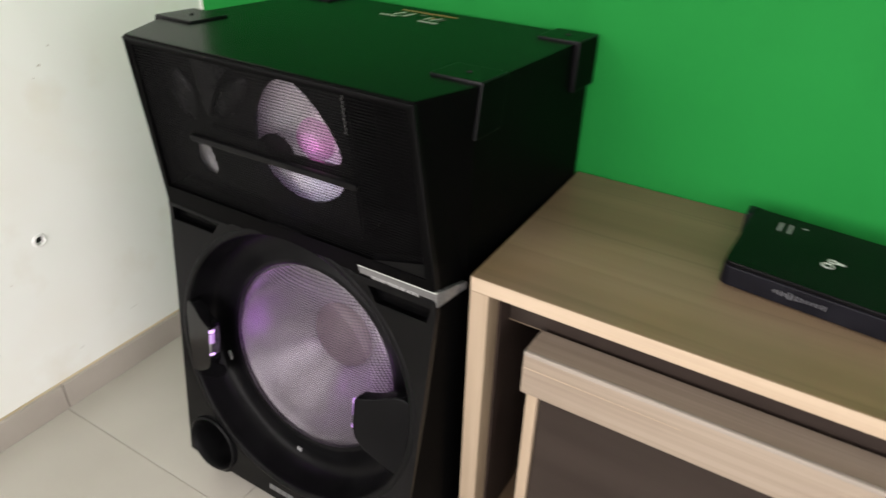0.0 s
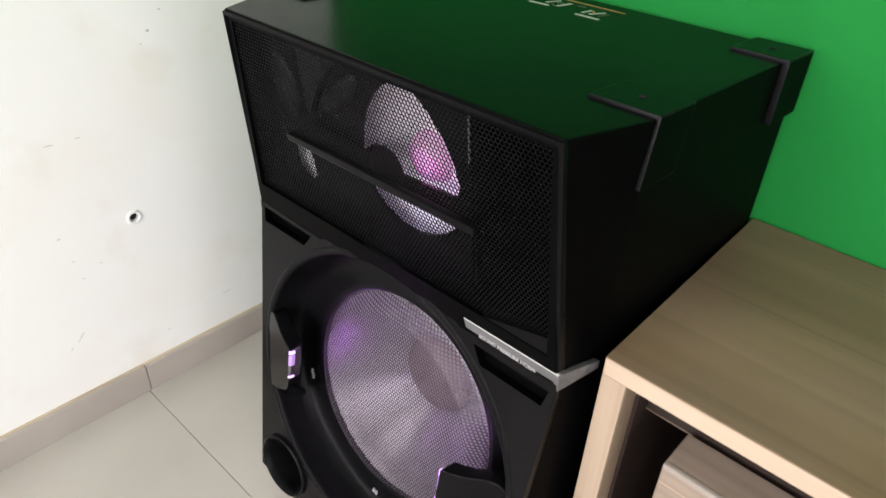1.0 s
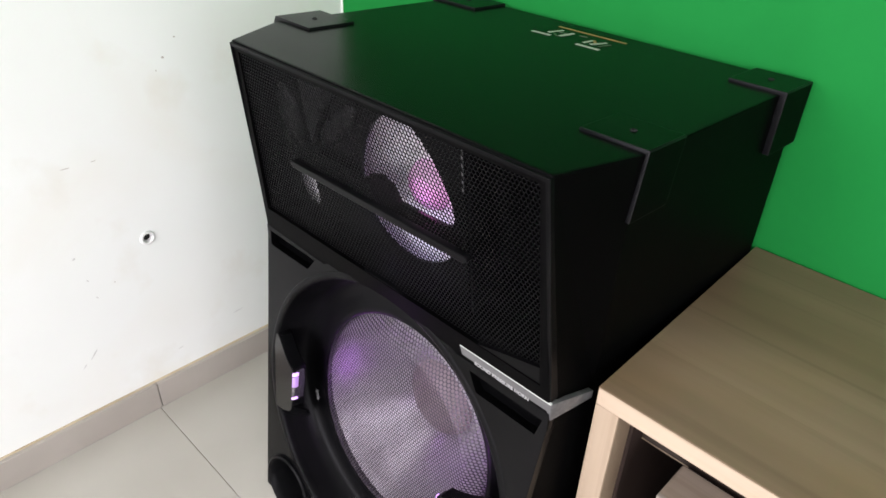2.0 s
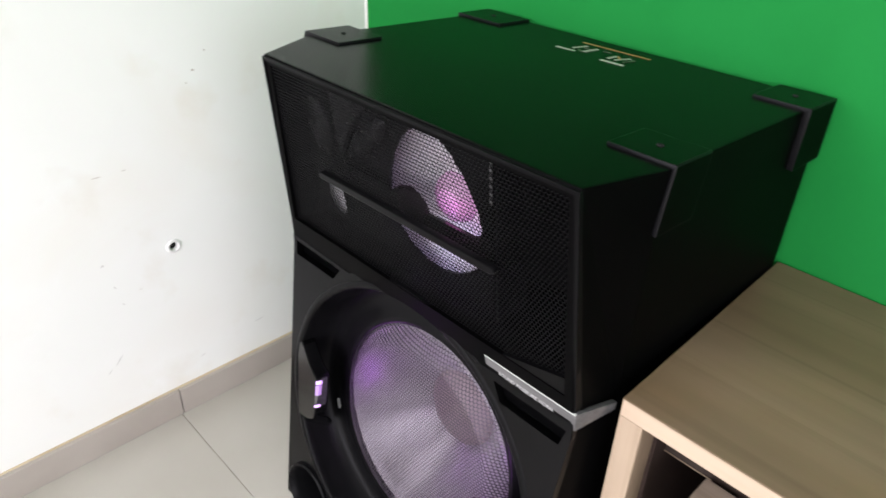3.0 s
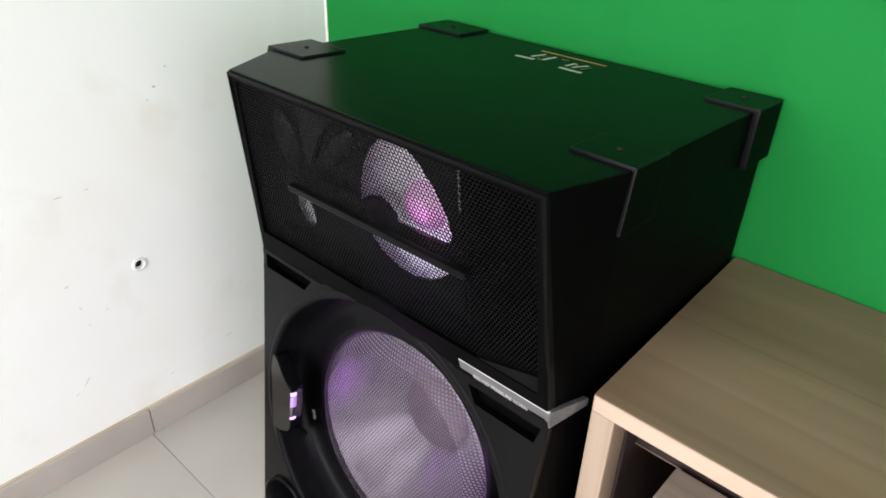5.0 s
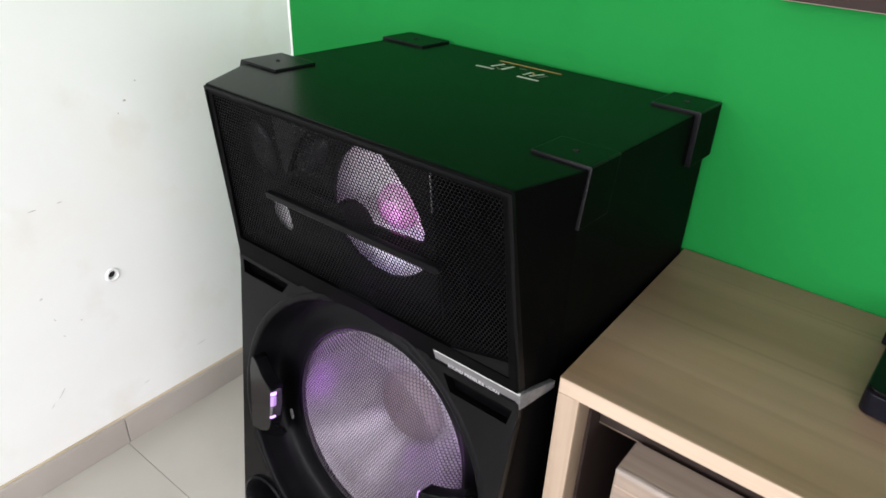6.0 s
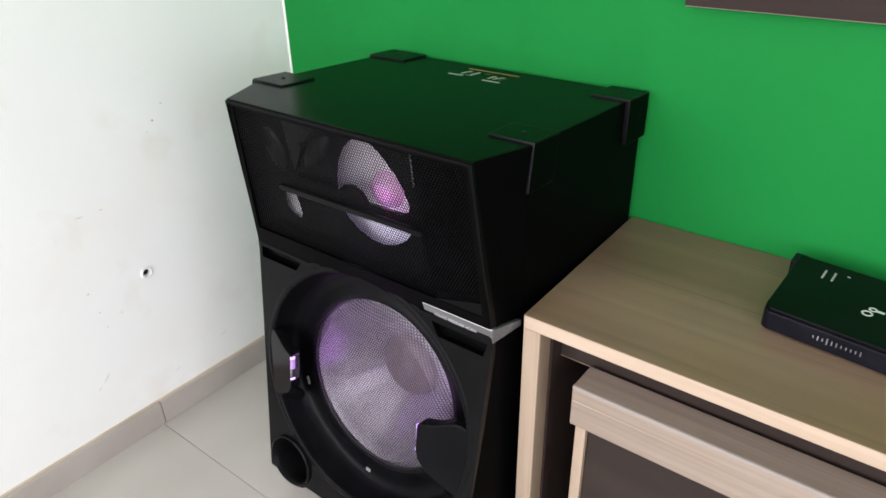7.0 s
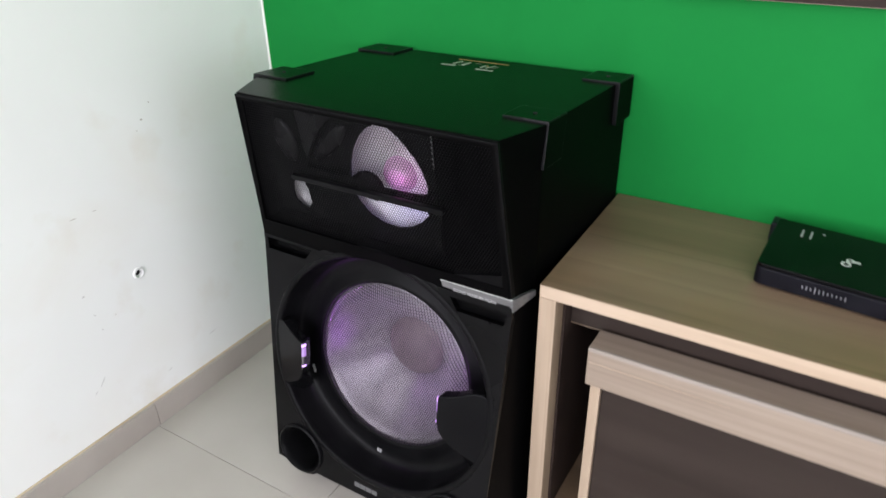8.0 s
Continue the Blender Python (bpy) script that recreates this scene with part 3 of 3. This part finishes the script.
part("strip_return", prism([Vector((0.8050, -0.3985, 0.5325)), Vector((0.8050, -0.3965, 0.5105)), Vector((0.8185, -0.350, 0.5190)), Vector((0.8185, -0.350, 0.5285))], (-0.006, 0.0, 0.0), 0.0006), SILVER, strip)


def lettering(text, height, at, right, up, material, parent, label):
    cu = bpy.data.curves.new("lettering", "FONT")
    cu.body, cu.size, cu.extrude, cu.align_x, cu.align_y = text, height, 0.0002, "CENTER", "CENTER"
    ob = new("blank", cu)
    bpy.context.view_layer.update()
    me = bpy.data.meshes.new_from_object(ob.evaluated_get(bpy.context.evaluated_depsgraph_get()))
    bm = bmesh.new()
    bm.from_mesh(me)
    bpy.data.objects.remove(ob)
    bpy.data.curves.remove(cu)
    bpy.data.meshes.remove(me)
    out = right.cross(up)
    for v in bm.verts:
        v.co = at + right * v.co.x + up * v.co.y + out * v.co.z
    return part("lettering", bm, material, parent, label, smooth=0)


slope_r = (head_at(0.800, 0.5215) - head_at(0.694, 0.5228)).normalized()
lettering("SOUND PRESSURE HORN", 0.0062, head_at(0.744, 0.5205, -0.0019), slope_r, slope_r.cross(-OUT_HEAD) * -1 if slope_r.cross(-OUT_HEAD).z < 0 else slope_r.cross(-OUT_HEAD), LETTER, strip, "white lettering")

# small printed marks as plain bars
for x, w in ((0.5345, 0.0112), (0.5470, 0.0118), (0.5600, 0.0112), (0.5725, 0.0112)):
    part("name_bar", prism([low_at(x, 0.082, -0.0005), low_at(x, 0.091, -0.0005), low_at(x + w, 0.091, -0.0005), low_at(x + w, 0.082, -0.0005)], -OUT_LOW * 0.002), SILVER, speaker, "plain silver bar of a maker's mark")
for ang in (262.2, 263.8, 200.3, 201.7, 203.1):
    a = radians(ang)
    mid = WOOF[0] + (WOOF[1] * math.cos(a) + WOOF[2] * math.sin(a)) * 0.1900 - WOOF[3] * 0.0522
    part("printed_mark", prism([mid + WOOF[1] * u + WOOF[2] * v for u, v in ((-0.0019, -0.0032), (0.0019, -0.0032), (0.0019, 0.0032), (-0.0019, 0.0032))], -WOOF[3] * 0.003), GREYPRINT, speaker)

# corner protectors over the top edges
def corner(x0, x1, y0, y1, side, drop, rake):
    """A thin guard bent over the top edge: a plate on the top and a raked flap down the side."""
    xo, xi = (x0, x1) if side < 0 else (x1, x0)
    t = side * (0.0042 if side > 0 and y0 < -0.2 else 0.0080)
    prof = [(xo, -drop), (xo, 0.0024), (xo - side * 0.0012, 0.0034), (xi, 0.0030), (xi, -0.002), (xo - t, -0.002), (xo - t, -drop)]
    guard = prism([(px, y0, top_z(y0) + pz) for px, pz in prof], (0, y1 - y0, top_z(y1) - top_z(y0)))
    for v in guard.verts:
        low = max(0.0, top_z(v.co.y) - v.co.z - 0.002) / drop
        v.co.y -= rake * low
        v.co.x += (0.05 if side < 0 else 0.028) * (v.co.y - (y0 + y1) / 2)
    ob = part("corner_guard", bevelled(guard, 0.0014, 3), GUARD, speaker, "thin black corner guard")
    # Guard faces coloured by facing: lit top, shaded side, lighter front edge.
    ob.data.materials.append(LIT_BLACK)
    ob.data.materials.append(SHADED_BLACK)
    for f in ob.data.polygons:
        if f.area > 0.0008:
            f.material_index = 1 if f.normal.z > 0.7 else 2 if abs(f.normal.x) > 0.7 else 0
    cx, cy = (x0 + x1) / 2, (y0 + y1) / 2
    part("screw", lathe((Vector((cx, cy, top_z(cy) + 0.0040)), Vector((1, 0, 0)), Vector((0, 1, 0)), Vector((0, 0, 1))), [(0.0, 0.0015), (0.0018, 0.0014), (0.0022, -0.0004), (0.0034, 0.0004)], 12), VOID, ob)


corner(0.294, 0.364, -0.329, -0.264, -1, 0.055, 0.020)
corner(0.312, 0.394, -0.074, -0.012, -1, 0.055, 0.0)
corner(0.748, 0.8155, -0.330, -0.272, 1, 0.060, 0.010)
corner(0.763, 0.8260, -0.078, -0.012, 1, 0.066, 0.0)

# printed sticker on the top
def stroke(x0, y0, x1, y1, width, material):
    a, b = Vector((x0, y0)), Vector((x1, y1))
    side = (b - a).normalized().orthogonal() * width / 2
    part("printed_mark", prism([(p.x, p.y, top_z(p.y) + 0.0004) for p in (a - side, b - side, b + side, a + side)], (0, 0, -0.0010)), material, speaker)


stroke(0.516, -0.0450, 0.6155, -0.0430, 0.0042, ORANGE)
stroke(0.509, -0.0945, 0.5365, -0.0918, 0.0056, STICKER)
stroke(0.5255, -0.0815, 0.5315, -0.0575, 0.0042, STICKER)
stroke(0.5455, -0.0850, 0.5485, -0.0590, 0.0050, STICKER)
stroke(0.5350, -0.0815, 0.5440, -0.0885, 0.0030, FADED)
stroke(0.5345, -0.0700, 0.5440, -0.0680, 0.0030, FADED)
stroke(0.580, -0.0985, 0.6125, -0.0978, 0.0056, STICKER)
stroke(0.5815, -0.0855, 0.5830, -0.0660, 0.0040, STICKER)
stroke(0.5910, -0.0850, 0.6000, -0.0625, 0.0042, STICKER)
stroke(0.5830, -0.0650, 0.5940, -0.0770, 0.0036, ORANGE)
stroke(0.6030, -0.0850, 0.6080, -0.0660, 0.0030, FADED)
stroke(0.5600, -0.0620, 0.5700, -0.0600, 0.0030, FADED)

for x, y in ((0.385, -0.36), (0.755, -0.36), (0.385, -0.07), (0.755, -0.07)):
    part("foot", lathe((Vector((x, y, 0.0)), Vector((1, 0, 0)), Vector((0, 1, 0)), Vector((0, 0, 1))), [(0.0, 0.0), (0.022, 0.0), (0.025, -0.006), (0.027, -0.041), (0.0, -0.041)], 24), RUBBER, speaker)


for side, watts in ((-1, 0.070), (1, 0.052)):
    eye = low_at(0.570 + side * 0.130, 0.334, -0.012)
    area_lamp("fin_led_light", eye, WOOF[0] - WOOF[3] * 0.085 + Vector((side * 0.075, 0, 0.02)), 0.008, 0.060, watts, (0.60, 0.14, 1.0))
point_lamp("horn_led_light", HORN[0] + Vector((0.0, 0.0, 0.0)) - HORN[3] * 0.030 + Vector((0.030, 0, -0.004)), 0.022, (1.0, 0.22, 0.85), 0.012)
point_lamp("horn_led_light", HORN[0] - HORN[3] * 0.036 + Vector((0.008, 0, -0.046)), 0.022, (0.50, 0.50, 1.0), 0.005)


# ---- the media cabinet ----
cabinet = thing("media_cabinet", (1.70, -0.18, 0.0), "long pale oak laminate media cabinet beside the loudspeaker", "media cabinet")
CX0, CX1, CY = 0.8265, 2.60, -0.357
top = part("top_board", prism([(CX0, CY, 0.523), (CX1, CY, 0.523), (CX1, -0.003, 0.523), (0.8208, -0.003, 0.523)], (0, 0, 0.021), 0.0012), OAK, cabinet, "pale oak laminate top")
part("edge_band", box(CX0 + 0.0012, CX1 - 0.0012, CY - 0.0006, CY + 0.002, 0.5238, 0.5432), EDGE, top, "lighter cream edge banding")
for x0 in (CX0, CX1 - 0.026):
    side = part("side_board", box(x0, x0 + 0.026, CY + 0.0005, -0.003, 0.0, 0.5228, 0.001), OAK_UP, cabinet)
    part("edge_band", box(x0 + 0.0008, x0 + 0.0252, CY - 0.0002, CY + 0.003, 0.001, 0.5225), EDGE_UP, side, "lighter cream edge banding")
part("back_board", box(CX0 + 0.0265, CX1 - 0.0265, -0.030, -0.012, 0.02, 0.5225), BROWN, cabinet, "dark brown back")
part("lining", box(CX0 + 0.0262, CX0 + 0.030, CY + 0.030, -0.031, 0.02, 0.5224), TVBROWN, cabinet, "dark brown lining")
part("rail", box(CX0 + 0.031, CX1 - 0.031, CY + 0.055, CY + 0.073, 0.458, 0.5224), BROWN, cabinet, "dark brown rail under the top")
part("raw_edge", box(CX0 + 0.031, CX0 + 0.083, CY + 0.0543, CY + 0.056, 0.4577, 0.4587), OAK_UP, cabinet, "thin pale unfinished edge")
part("bottom_board", box(CX0 + 0.0265, CX1 - 0.0265, CY + 0.004, -0.031, 0.060, 0.080), OAK, cabinet)

drawer = part("drawer_front", box(0.930, 1.72, -0.3505, -0.338, 0.09, 0.402), BROWN, cabinet, "dark brown drawer panel")
part("top_rail", box(0.906, 1.74, -0.3605, -0.309, 0.4005, 0.4655, 0.0025, 3), RAIL, drawer, "pale oak top rail")
part("groove_line", prism([(0.9075, -0.3608, 0.4425), (0.9075, -0.3608, 0.4412), (1.10, -0.3608, 0.4416), (1.10, -0.3608, 0.4419)], (0, 0.0008, 0)), EDGE, drawer, "thin pale line along the rail")
part("stile", box(0.914, 0.929, -0.357, -0.320, 0.09, 0.4003, 0.001), EDGE_UP, drawer, "narrow cream stile")
# The shine on the rail's rounded edge, coloured in as a paler strip.
part("rail_trim", box(0.9065, 1.7395, -0.3615, -0.3555, 0.4600, 0.4664, 0.0018, 3), RAIL_SHINE, drawer, "pale rounded strip for the highlight along the rail")

# ---- the receiver box on the cabinet ----
receiver = thing("set_top_box", (1.205, -0.14, 0.544), "black set-top box with glossy lid lying on the cabinet", "set-top box")


def rx(u, v, z):
    """A point in the box's own turn: u along its front, v towards its back."""
    a = radians(-6.5)
    return Vector((1.0805 + u * math.cos(a) - v * math.sin(a) * 0.35, -0.2095 + u * math.sin(a) + v * math.cos(a), 0.544 + z))


def slab(u0, u1, v0, v1, z0, z1, bevel=0.0, segments=3):
    return prism([rx(u0, v0, z0), rx(u1, v0, z0), rx(u1, v1, z0), rx(u0, v1, z0)], (0, 0, z1 - z0), bevel, segments)


def rounded(g, v1, z0, z1, bevel):
    """The box's plan with rounded front corners, drawn in by g."""
    pts = []
    for cu, a0 in ((0.011, 180), (0.249, 270)):
        pts += [(cu + (0.011 - g) * math.cos(radians(a0 + k * 18)), 0.011 + (0.011 - g) * math.sin(radians(a0 + k * 18))) for k in range(6)]
    pts += [(0.26 - g, v1), (g, v1)]
    return prism([rx(u, v, z0) for u, v in pts], (0, 0, z1 - z0), bevel, 3)


part("case", rounded(0.0, 0.165, 0.003, 0.0285, 0.004), BOXSIDE, receiver, "dark satin sides")
part("lid", rounded(0.001, 0.164, 0.0287, 0.0340, 0.002), BOXBLACK, receiver, "glossy black lid")
part("rear_foot", slab(-0.007, 0.012, 0.141, 0.168, 0.002, 0.0336, 0.003), BOXSIDE, receiver)
for u, v in ((0.02, 0.02), (0.24, 0.02), (0.02, 0.14), (0.24, 0.14)):
    part("foot", slab(u - 0.008, u + 0.008, v - 0.008, v + 0.008, 0.0, 0.0035), RUBBER, receiver)
for u in (0.038, 0.050):
    part("printed_mark", slab(u, u + 0.0026, 0.116, 0.141, 0.0338, 0.0343), GREYPRINT, receiver)
part("printed_mark", slab(0.065, 0.069, 0.140, 0.143, 0.0338, 0.0343), GREYPRINT, receiver)


def ring_mark(u, v, r, w):
    part("printed_mark", lathe((rx(u, v, 0.0341), Vector((1, 0, 0)), Vector((0, 1, 0)), Vector((0, 0, 1))), [(r, 0.0002), (r, -0.0003), (r - w, -0.0003), (r - w, 0.0002)], 20, closed=True), PRINT, receiver)


ring_mark(0.104, 0.066, 0.0066, 0.0025)
ring_mark(0.108, 0.079, 0.0050, 0.0022)
part("printed_mark", slab(0.112, 0.121, 0.076, 0.081, 0.0338, 0.0343), PRINT, receiver)
random.seed(4)
for k in range(11):
    u = 0.062 + k * 0.0052
    h = random.choice((0.004, 0.006, 0.009))
    part("front_mark", slab(u, u + 0.0016, -0.0006, 0.0006, 0.017 - h / 2, 0.017 + h / 2), FAINT, receiver)

# ---- the wall panel for a television ----
panel = thing("wall_panel", (1.6, 0.0, 1.3), "dark brown laminate panel hung on the green wall", "wall panel")
board = part("board", box(0.864, 2.50, -0.022, -0.0015, 0.888, 1.75, 0.001), TVBROWN, panel)
part("edge_band", box(0.8645, 2.4995, -0.0215, -0.002, 0.8872, 0.8885), TVEDGE, board, "thin pale edge band")

# ---- marks on the white wall ----
wplug = thing("wall_plug", (0.0, -0.4360, 0.359), "white plastic wall plug set in the wall", "wall plug")
part("collar", lathe((Vector((0.0, -0.4360, 0.359)), Vector((0, 1, 0)), Vector((0, 0, 1)), Vector((1, 0, 0))), [(0.0130, 0.0), (0.0124, -0.0022), (0.0095, -0.0030), (0.0074, -0.0012), (0.0070, 0.0), (0.0066, 0.030), (0.0084, 0.030), (0.0084, 0.0)], 28, closed=True), PLUG, wplug, "white rimmed collar", smooth=50)
# Black disc just inside the hole stands for its shade.
part("bore", lathe((Vector((0.0, -0.4360, 0.359)), Vector((0, 1, 0)), Vector((0, 0, 1)), Vector((1, 0, 0))), [(0.0, 0.0050), (0.0064, 0.0050), (0.0064, 0.029), (0.0, 0.029)], 20), VOID, wplug, "black disc for the shade inside the bore")
random.seed(11)


def chip(y, z, ry, rz, material=SCUFF, turn=0.0):
    """A shallow irregular chip in the plaster."""
    pts = []
    for k in range(9):
        a = 2 * math.pi * k / 9
        s = random.uniform(0.55, 1.1)
        cy, cz = ry * s * math.cos(a), rz * s * math.sin(a)
        pts.append((0.0004, y + cy * math.cos(turn) - cz * math.sin(turn), z + cy * math.sin(turn) + cz * math.cos(turn)))
    ob = thing("plaster_chip", (0.0, y, z), "small worn chip in the white paint", "paint chip", "chips in the white wall")
    part("chip", prism(pts, (-0.002, 0, 0)), material, ob, smooth=0)


chip(-0.352, 0.652, 0.0030, 0.0022)
chip(-0.328, 0.680, 0.0018, 0.0016)
chip(-0.366, 0.634, 0.0010, 0.0022)
chip(-0.489, 0.519, 0.0050, 0.0006)
chip(-0.533, 0.519, 0.0080, 0.0006)
chip(-0.505, 0.300, 0.0014, 0.0010)
chip(-0.569, 0.176, 0.011, 0.0016, SMUDGE, 0.9)
chip(-0.588, 0.160, 0.006, 0.0012, SMUDGE, 0.8)
chip(-0.422, 0.106, 0.007, 0.0010, SMUDGE, 0.25)
chip(-0.545, 0.321, 0.003, 0.0014, SMUDGE, 2.2)
chip(-0.538, 0.284, 0.004, 0.0012, SMUDGE, 2.4)
chip(-0.295, 0.129, 0.012, 0.0009, SMUDGE, 0.1)
chip(-0.556, 0.368, 0.003, 0.0020, SMUDGE, 0.4)

# ---- baseboard and floor tiles ----
base_w = tagged(new("baseboard"), "row of beige porcelain skirting tiles along the white wall", "baseboard", kind="structure")
ORIGIN[base_w] = Vector((0, 0, 0))
yj = [-0.0] + [-0.034 - 0.45 * k for k in range(9)] + [-3.999]
for a, b in zip(yj, yj[1:]):
    part("skirting_tile", box(0.0, 0.0115, b + 0.0008, a - 0.0008, 0.0, 0.0585, 0.0012), SKIRT, base_w)
base_n = tagged(new("baseboard"), "row of beige porcelain skirting tiles along the green wall", "baseboard", kind="structure")
ORIGIN[base_n] = Vector((0, 0, 0))
for k in range(9):
    part("skirting_tile", box(0.0125 + k * 0.45, min(0.0109 + (k + 1) * 0.45, RX), -0.0115, 0.0, 0.0, 0.0585, 0.0012), SKIRT, base_n)
bead_v = lathe((Vector((0.0, 0.0, 0.059)), Vector((1, 0, 0)), Vector((0, 1, 0)), Vector((0, 0, -1))), [(0.0028, 0.0), (0.0028, 2.58)], 12)
solid("trim", bead_v, WHITE, "thin white paint bead down the wall corner", "trim", smooth=60)
for a, b in zip(yj, yj[1:]):
    part("sealant", box(0.0, 0.0045, b, a, 0.0580, 0.0605, 0.001), BEAD, base_w, "thin yellowed sealant line")
paving = tagged(new("floor_tiles"), "large glossy cream porcelain floor tiles with thin grout joints", "floor", kind="structure")
ORIGIN[paving] = Vector((0, 0, 0))
tile = box(-0.2244, 0.2244, -0.2244, 0.2244, -0.009, 0.0, 0.0005)
first = finish("tile", tile, TILE, Vector((0, 0, 0)), 0)
first.parent = paving
first.location = (0.457 - 0.225, -0.4885 - 0.225, 0.0)
for i in range(-1, 10):
    for j in range(-8, 3):
        if (i, j) == (0, 0):
            continue
        x, y = 0.457 - 0.225 + 0.45 * i, -0.4885 - 0.225 + 0.45 * j
        if x > RX + 0.2 or y < RY - 0.2 or y > 0.2 or x < -0.24:
            continue
        t = first.copy()
        scene.collection.objects.link(t)
        t.location = (x, y, 0.0)
